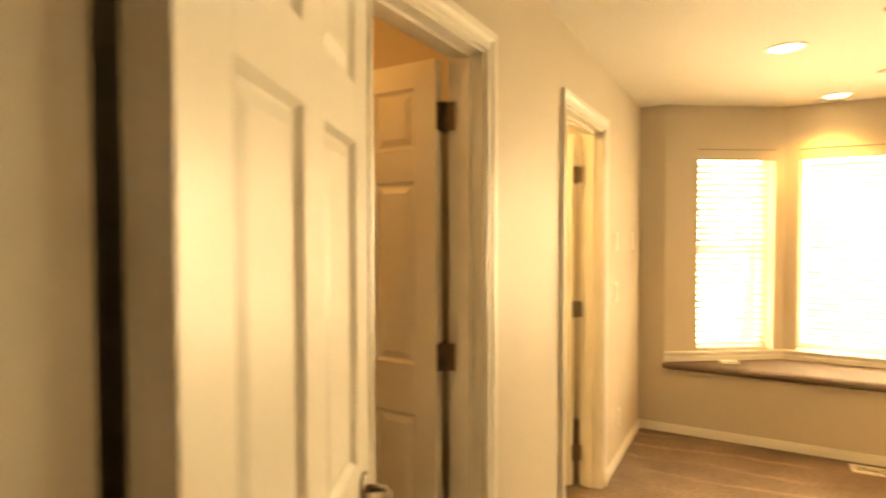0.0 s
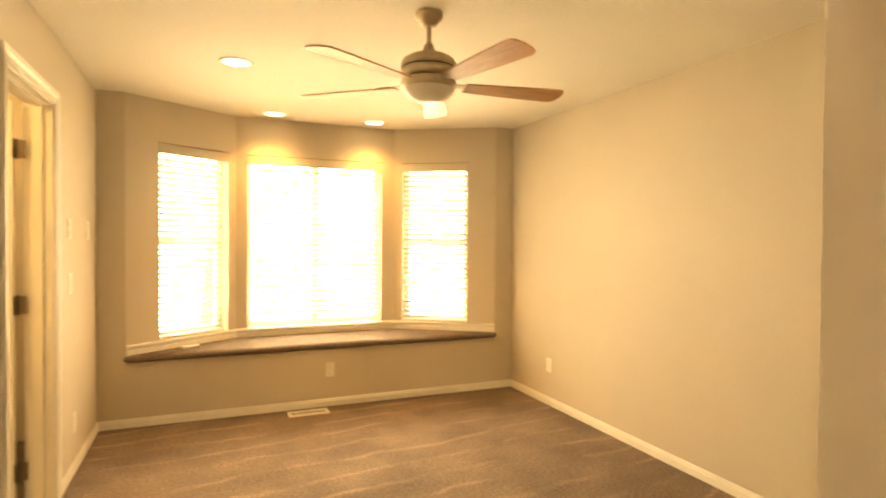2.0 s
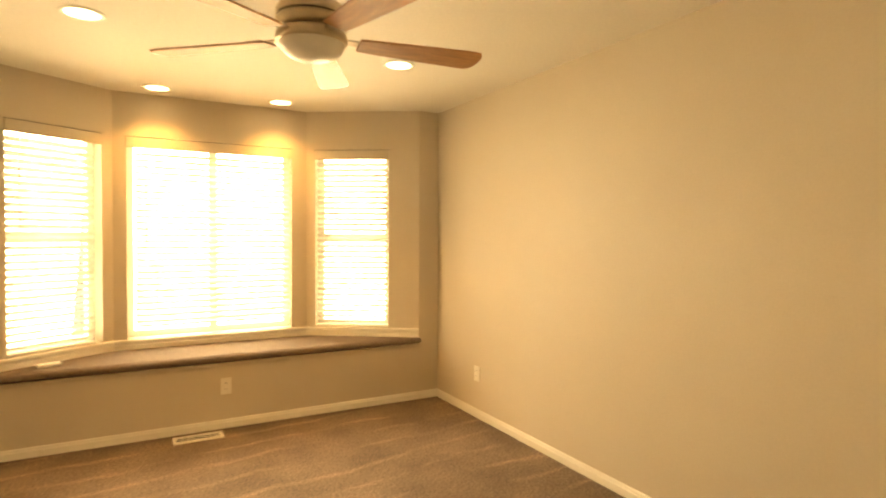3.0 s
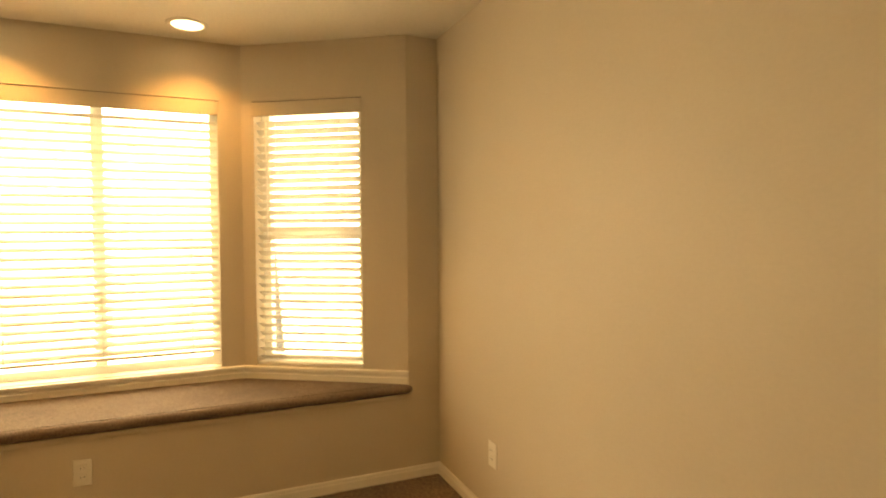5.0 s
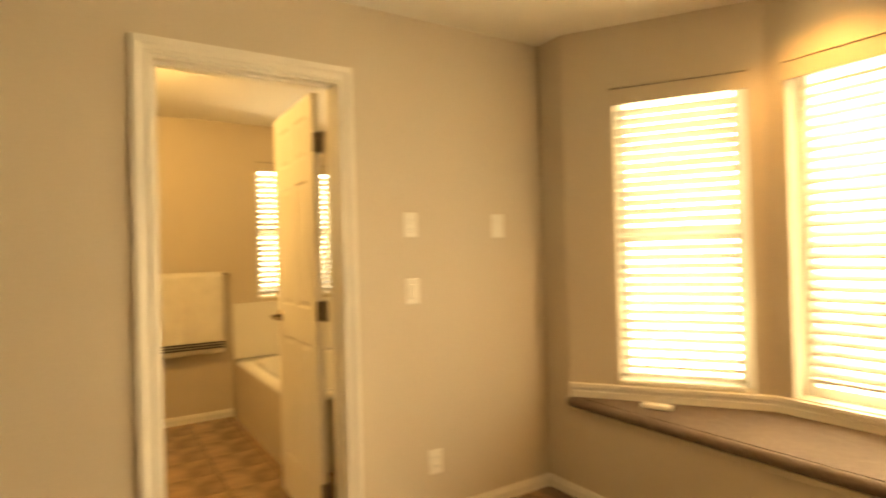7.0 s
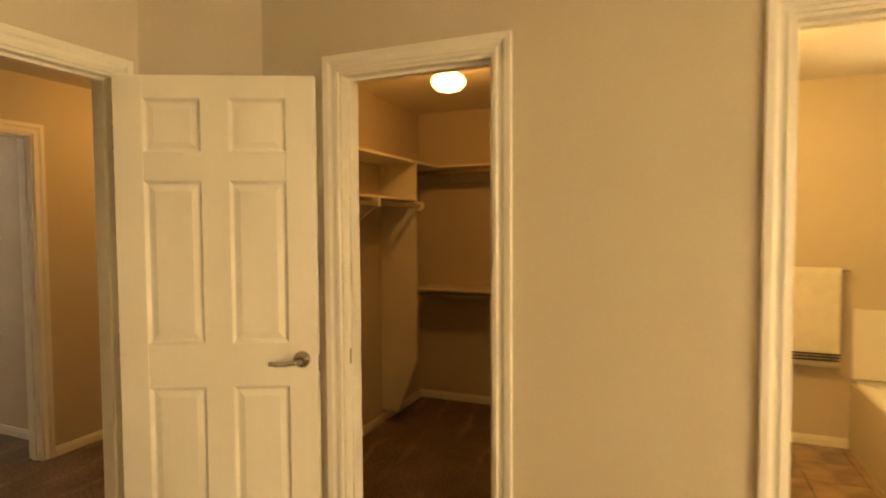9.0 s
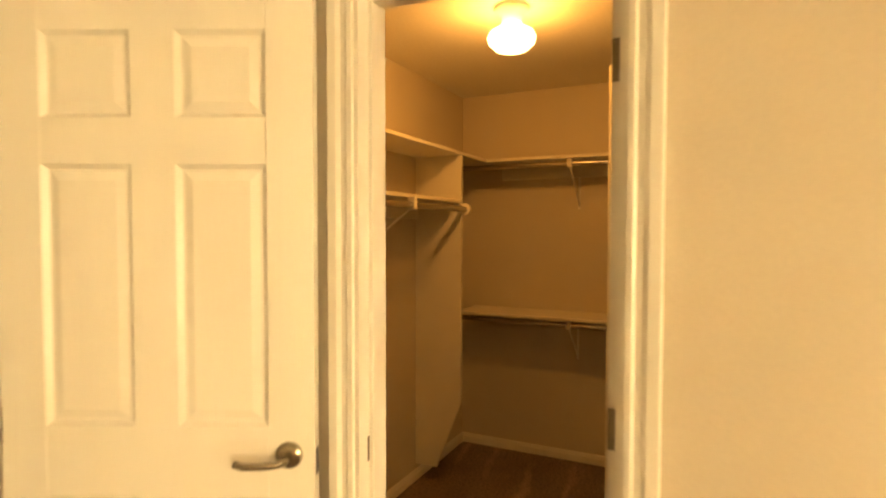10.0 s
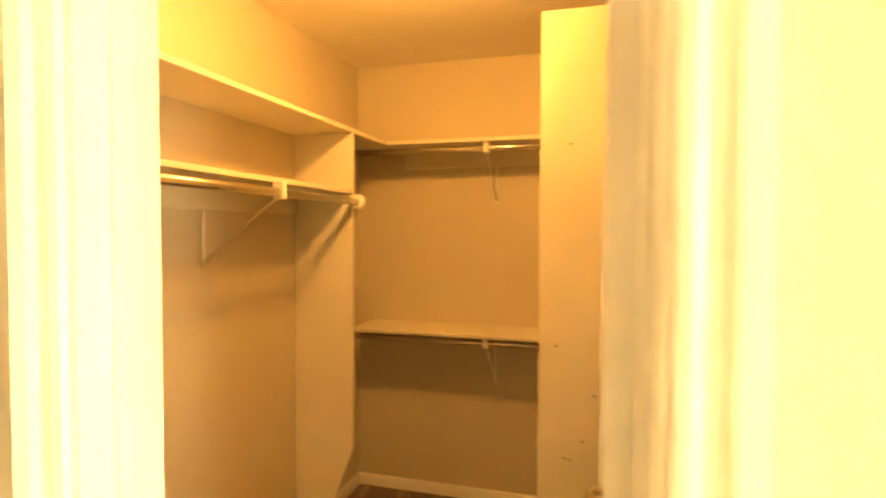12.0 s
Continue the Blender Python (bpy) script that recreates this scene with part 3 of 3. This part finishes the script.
def floor_register():
    th = thing("floor_register", pose(1.45, -0.135, 0), "cream metal floor vent register in the carpet", "vent")
    w, d = 0.155, 0.062
    bm = bmesh.new()
    for x0, y0, x1, y1 in ((-w, -d, w, -d + 0.02), (-w, d - 0.02, w, d), (-w, -d + 0.02, -w + 0.022, d - 0.02), (w - 0.022, -d + 0.02, w, d - 0.02)):
        box(bm, x0, y0, 0.0, x1, y1, 0.008)
    part("frame", bm, PLASTIC, th)
    bm = bmesh.new()
    box(bm, -w + 0.02, -d + 0.018, 0.0, w - 0.02, d - 0.018, 0.002)
    part("backing", bm, DARK, th)
    bm = bmesh.new()
    box(bm, -0.0018, -d + 0.02, 0, 0.0018, d - 0.02, 0.0065)
    sl = mesh_of("louvre", bm, PLASTIC)
    for i in range(22):
        part("louvre", sl, PLASTIC, th).location = (-w + 0.03 + i * (2 * w - 0.06) / 21, 0, 0)


floor_register()


def recessed_light(x, y):
    th = thing("recessed_light", pose(x, y, H), "lit recessed ceiling light with white trim", "ceiling light", "recessed lights")
    part("trim_ring", lathe([(0.074, -0.001), (0.078, -0.006), (0.09, -0.007), (0.098, -0.003), (0.1, 0.0), (0.1, 0.004)], 40), TRIM, th)
    part("lens", lathe([(0, -0.006), (0.05, -0.005), (0.076, -0.002), (0.076, 0.003)], 40), CAN_GLOW, th, "glowing lens")


for x, y in CANS:
    recessed_light(x, y)


def dome_light(x, y, label):
    """Flush glass ceiling light."""
    th = thing("ceiling_light", pose(x, y, H), label, "ceiling light")
    part("base", lathe([(0, 0), (0.07, 0), (0.072, -0.012), (0.066, -0.022), (0.042, -0.03), (0.040, -0.085), (0.0, -0.085)], 36), PLASTIC, th)
    g = part("glass_shade", lathe([(0.043, -0.072), (0.06, -0.084), (0.090, -0.102), (0.100, -0.124), (0.094, -0.148), (0.068, -0.172), (0.03, -0.184), (0, -0.186)], 40), BULB_GLOW, th, "glowing opal glass shade")
    g.visible_shadow = False
    return th


dome_light(*CLOSET_LAMP, "lit opal glass closet ceiling light")
# unseen dome added round the hall's fill lamp
dome_light(*HALL_FILL, "unseen glowing opal glass dome added to light the hall")
# made-up fitting for the bathroom fill, outside every view
dome_light(*BATH_FILL, "unseen glowing opal glass dome added to light the bathroom")


def ceiling_fan():
    th = thing("ceiling_fan", pose(1.65, -2.17, H), "brushed nickel ceiling fan with five brown wooden blades", "ceiling fan")
    part("canopy", lathe([(0, 0), (0.062, 0), (0.066, -0.012), (0.062, -0.028), (0.045, -0.045), (0.038, -0.05), (0.038, -0.058), (0.024, -0.066), (0, -0.066)], 36), FAN_METAL, th)
    part("downrod", lathe([(0.011, -0.06), (0.011, -0.175)], 20), FAN_METAL, th)
    part("coupling", lathe([(0.012, -0.14), (0.02, -0.145), (0.026, -0.165), (0.042, -0.185), (0.045, -0.195), (0.0, -0.195)], 32), FAN_METAL, th)
    motor = part("motor_housing", lathe([(0, -0.188), (0.05, -0.19), (0.09, -0.2), (0.117, -0.216), (0.127, -0.234), (0.127, -0.25), (0.122, -0.253), (0.122, -0.26), (0.127, -0.263), (0.127, -0.29), (0.112, -0.302), (0.08, -0.306), (0.0, -0.306)], 48), FAN_METAL, th, "brushed nickel motor housing")
    part("seam", lathe([(0.1235, -0.2535), (0.1235, -0.2595)], 48), DARK, motor)
    part("light_ring", lathe([(0.08, -0.300), (0.118, -0.306), (0.126, -0.315), (0.128, -0.338), (0.120, -0.348), (0.10, -0.35)], 48), FAN_METAL, th)
    part("light_bowl", lathe([(0.119, -0.346), (0.11, -0.368), (0.088, -0.388), (0.055, -0.402), (0.02, -0.408), (0, -0.409)], 48), OPAL, th, "unlit white glass light bowl")
    # blade outline: narrow root, wider rounded tip
    bm = bmesh.new()
    outline = [(0.17, -0.045), (0.25, -0.052), (0.45, -0.064), (0.60, -0.070), (0.645, -0.066), (0.655, -0.048), (0.660, -0.02), (0.655, 0.03), (0.642, 0.058), (0.62, 0.068), (0.45, 0.060), (0.25, 0.047), (0.17, 0.040)]
    up = [bm.verts.new((x, y, 0.0035)) for x, y in outline]
    dn = [bm.verts.new((x, y, -0.0035)) for x, y in outline]
    bm.faces.new(up)
    bm.faces.new(dn[::-1])
    for i in range(len(outline)):
        j = (i + 1) % len(outline)
        bm.faces.new((up[i], dn[i], dn[j], up[j]))
    bmesh.ops.recalc_face_normals(bm, faces=bm.faces)
    blade = mesh_of("blade", bm, BLADE)
    arm_bm = bmesh.new()
    box(arm_bm, 0.10, -0.018, 0.0045, 0.20, 0.018, 0.009)
    box(arm_bm, 0.18, -0.034, 0.0045, 0.245, 0.034, 0.009)
    arm = mesh_of("blade_arm", arm_bm, FAN_METAL)
    for k in range(5):
        q = pose(0, 0, -0.330, 0, 0, -79 + 72 * k) @ pose(0, 0, 0, -9, 0, 0)
        b = part("blade", blade, BLADE, th, "brown wooden fan blade")
        b.matrix_local = q
        part("blade_arm", arm, FAN_METAL, b)


ceiling_fan()


def seat_object():
    th = thing("small_white_remote", pose(0.60, 0.135, SEAT, 0, 0, 20), "small white plastic remote lying on the window seat", "remote")
    part("case", soft_box(-0.065, -0.026, 0.001, 0.065, 0.026, 0.022, 0.006, 3), PLASTIC, th)
    part("button", soft_box(-0.03, -0.01, 0.021, 0.01, 0.01, 0.0245, 0.002, 1), VINYL, th)


seat_object()


# ---------------------------------------------------------------- closet
PX = -1.82        # panel between the south shelves and the west wall
SF = CS + 0.295   # front of the south shelves
TOPZ, MIDZ, LOWZ = 1.92, 1.65, 0.96


def closet_panel():
    bm = bmesh.new()
    prof = [(CS + 0.002, 0.1), (CS + 0.14, 0.1), (SF, 0.50), (SF, TOPZ - 0.01), (CS + 0.002, TOPZ - 0.01)]
    a = [bm.verts.new((PX - 0.009, y, z)) for y, z in prof]
    b = [bm.verts.new((PX + 0.009, y, z)) for y, z in prof]
    bm.faces.new(a)
    bm.faces.new(b[::-1])
    for i in range(5):
        bm.faces.new((a[i], b[i], b[(i + 1) % 5], a[(i + 1) % 5]))
    bmesh.ops.recalc_face_normals(bm, faces=bm.faces)
    single("closet_divider", bm, SHELF, "white shelf end panel with clipped lower corner", "divider")


closet_panel()


def shelf(name, x0, y0, x1, y1, z, label):
    return single(name, soft_box(x0, y0, z - 0.009, x1, y1, z + 0.009, 0.002, 1), SHELF, label, "shelf")


shelf("closet_shelf", CW + 0.002, CS + 0.002, -T - 0.002, SF, TOPZ, "white painted closet shelf on the south wall")
shelf("closet_shelf", PX + 0.011, CS + 0.002, -T - 0.002, SF - 0.004, MIDZ, "white painted closet shelf above a hanging rod")
WF = CW + 0.31
shelf("closet_shelf", CW + 0.002, SF + 0.002, WF, CN - 0.002, TOPZ, "white painted closet shelf on the far wall")
shelf("closet_shelf", CW + 0.002, CS + 0.10, WF, CN - 0.002, LOWZ, "white painted lower closet shelf on the far wall")
for z in (TOPZ, LOWZ):
    single("shelf_cleat", soft_box(CW + 0.001, SF, z - 0.10, CW + 0.019, CN - 0.002, z - 0.0095, 0.002, 1), SHELF, "white cleat under the closet shelf", "cleat")
single("shelf_cleat", soft_box(PX + 0.012, CS + 0.001, MIDZ - 0.10, -T - 0.002, CS + 0.019, MIDZ - 0.0095, 0.002, 1), SHELF, "white cleat under the closet shelf", "cleat")


def closet_rod(p, q, brackets, z, wall_dir):
    """A chrome rod with flanges and shelf-and-rod brackets; wall_dir points from the rod to the wall."""
    p, q, wd = Vector(p), Vector(q), Vector(wall_dir)
    th = thing("closet_rod", Matrix.Translation((p.x, p.y, z)), "chrome hanging rod under the closet shelf", "closet rod", "closet rods")
    d = q - p
    part("rod", tube([(0, 0, 0), (d.x, d.y, 0)], 0.0155, 16), CHROME, th)
    n = d.normalized()
    for e, s in ((Vector((0, 0)), 1), (d, -1)):
        a = e + n * s * 0.001
        b = e + n * s * 0.03
        part("rod_socket", tube([(a.x, a.y, 0), (a.x * 0.5 + b.x * 0.5, a.y * 0.5 + b.y * 0.5, 0), (b.x, b.y, 0)], 0.033, 20), PLASTIC, th, "white plastic rod socket")
    for s in brackets:
        c = n * s
        w = c + wd
        arm = part("rod_bracket", tube([(c.x - wd.x * 0.06, c.y - wd.y * 0.06, 0.012), (c.x - wd.x * 0.04, c.y - wd.y * 0.04, -0.018), (c.x + wd.x * 0.05, c.y + wd.y * 0.05, -0.022), (w.x, w.y, -0.24)], 0.0045, 8), PLASTIC, th, "white diagonal rod bracket")
        hook = soft_box(-0.013, -0.02, -0.024, 0.013, 0.02, 0.038, 0.003, 1, Matrix.Translation((c.x, c.y, 0)) @ Matrix.Rotation(math.atan2(n.y, n.x), 4, "Z"))
        part("bracket_hook", hook, PLASTIC, arm)
        m = Matrix.Translation((w.x, w.y, -0.13)) @ Matrix.Rotation(math.atan2(n.y, n.x), 4, "Z")
        part("bracket_plate", soft_box(-0.006, -0.003, -0.13, 0.006, 0.003, 0.15, 0.001, 1, m), PLASTIC, arm)
    return th


closet_rod((PX - 0.012, SF + 0.022), (-T - 0.01, SF + 0.022), [0.63], MIDZ - 0.045, (0, CS + 0.006 - (SF + 0.022)))
closet_rod((WF - 0.04, CS + 0.01), (WF - 0.04, CN - 0.01), [0.80], TOPZ - 0.038, (CW + 0.006 - (WF - 0.04), 0))
closet_rod((WF - 0.04, CS + 0.01), (WF - 0.04, CN - 0.01), [0.80], LOWZ - 0.038, (CW + 0.006 - (WF - 0.04), 0))
# tall end panel on the north wall
NPX, NPF, NPZ = -1.40, -3.03, 2.19
single("closet_divider", soft_box(NPX - 0.009, NPF, 0.001, NPX + 0.009, CN - 0.002, NPZ, 0.002, 1), SHELF, "tall white shelf end panel with old screw holes", "divider")
rng = random.Random(4)
for i in range(9):
    hx, hz = NPF + rng.uniform(0.04, 0.3), rng.uniform(0.6, 1.85)
    single("screw_hole", lathe([(0, 0.0012), (0.003, 0.0009), (0.0042, 0.0)], 10, pose(NPX + 0.0088, hx, hz, 0, 90, 0)), DARK, "small dark screw hole in the panel", "screw hole", group="screw holes")
# strike plates
for name, m in (("closet", pose(-0.055, CLO[0] + 0.0185, 0.965)), ("bath", pose(-0.055, BATH[0] + 0.0185, 0.965))):
    th = thing("strike_plate", m, "dull metal strike plate in the door frame", "strike plate")
    part("plate", soft_box(-0.022, -0.0012, -0.03, 0.022, 0.0012, 0.03, 0.001, 1), BRONZE, th)


# ---------------------------------------------------------------- bathroom
def bathtub():
    th = thing("bathtub", pose(0, 0, 0), "white drop-in bathtub in a painted surround", "bathtub")
    x0, x1, y0, y1, z = BW + 0.003, -0.88, -1.13, -0.053, 0.46
    bm = bmesh.new()
    box(bm, x0, y0, 0.0, x1, y0 + 0.04, z - 0.03)
    box(bm, x1 - 0.04, y0 + 0.04, 0.0, x1, y1, z - 0.03)
    part("apron", bm, PAINT, th, "painted tub apron")
    bm = bmesh.new()
    rows = []
    cx, cy = (x0 + x1) / 2, (y0 + y1) / 2
    hx, hy = (x1 - x0) / 2, (y1 - y0) / 2
    for sx, sy, dz, pw in ((1.0, 1.0, -0.03, 20), (1.0, 1.0, 0.0, 20), (0.86, 0.80, 0.0, 6), (0.83, 0.76, -0.02, 5), (0.76, 0.66, -0.30, 4), (0.6, 0.5, -0.38, 4), (0.01, 0.01, -0.39, 2)):
        ring = []
        for i in range(64):
            a = 2 * math.pi * i / 64
            c, s = math.cos(a), math.sin(a)
            rr = (abs(c) ** pw + abs(s) ** pw) ** (-1 / pw)
            ring.append(bm.verts.new((cx + hx * sx * rr * c, cy + hy * sy * rr * s, z + dz)))
        rows.append(ring)
    for a, b in zip(rows, rows[1:]):
        for i in range(64):
            f = bm.faces.new((a[i], a[(i + 1) % 64], b[(i + 1) % 64], b[i]))
            f.smooth = True
    bmesh.ops.recalc_face_normals(bm, faces=bm.faces)
    part("basin", bm, TUB, th, "glossy white acrylic basin")
    part("back_splash", soft_box(x0 - 0.001, y0, z + 0.001, x0 + 0.02, y1, 0.915, 0.005, 2), TUB, th, "white splash panel")
    part("side_splash", soft_box(x0 + 0.021, y1 - 0.02, z + 0.001, x1, y1, 0.915, 0.005, 2), TUB, th, "white splash panel")


bathtub()


def towel_on_bar():
    bar = thing("towel_bar", pose(BW, -1.5, 1.16), "chrome towel bar on the bathroom wall", "towel bar")
    part("bar", tube([(0.06, -0.36, 0), (0.06, 0.33, 0)], 0.009, 12), CHROME, bar)
    for y in (-0.36, 0.33):
        part("post", tube([(0.001, y, 0), (0.07, y, 0)], 0.013, 12), CHROME, bar)
    th = thing("bath_towel", pose(BW, -1.5, 1.16), "white bath towel with dark stripes hanging folded", "towel")

    def cloth(z_from, z_to, off):
        bm = bmesh.new()
        cols, rws = 36, 16
        grid = []
        for j in range(rws + 1):
            v = j / rws
            z = z_from + (z_to - z_from) * v
            grid.append([bm.verts.new((0.060 + off + 0.008 * v * math.sin(i * 0.9 + 0.5) * (0.3 + noise.noise((i * 0.2, v, 1))), -0.31 + 0.6 * i / cols, z + 0.004 * math.sin(i * 0.35))) for i in range(cols + 1)])
        for a, b in zip(grid, grid[1:]):
            for i in range(cols):
                bm.faces.new((a[i], a[i + 1], b[i + 1], b[i])).smooth = True
        ext = bmesh.ops.extrude_face_region(bm, geom=list(bm.faces))
        for v in ext["geom"]:
            if isinstance(v, bmesh.types.BMVert):
                v.co.x += 0.008
        bmesh.ops.recalc_face_normals(bm, faces=bm.faces)
        return bm
    part("front_fall", cloth(0.016, -0.62, 0.012), TOWEL, th)
    part("back_fall", cloth(0.016, -0.5, -0.021), TOWEL, th)
    part("fold", soft_box(0.039, -0.31, 0.010, 0.081, 0.29, 0.022, 0.005, 2), TOWEL, th)
    for z in (-0.535, -0.555, -0.575):
        part("stripe", soft_box(0.081, -0.309, z - 0.005, 0.0925, 0.289, z + 0.005, 0.002, 1), STRIPE, th, "dark woven stripe")


towel_on_bar()

# bathroom floor tiles
bm = bmesh.new()
box(bm, -0.15, -0.15, -0.008, 0.15, 0.15, 0.0)
bmesh.ops.bevel(bm, geom=[e for e in bm.edges if all(v.co.z > -0.004 for v in e.verts)], offset=0.0015, segments=1, affect="EDGES")
tile = mesh_of("tile", bm, LINO)
for i in range(7):
    for j in range(5):
        x, y = BW + 0.16 + i * 0.304, CN + 0.26 + j * 0.304
        if x < -0.26 and y < -1.0:
            part("tile", tile, LINO, bath_floor).location = (x, y, 0)
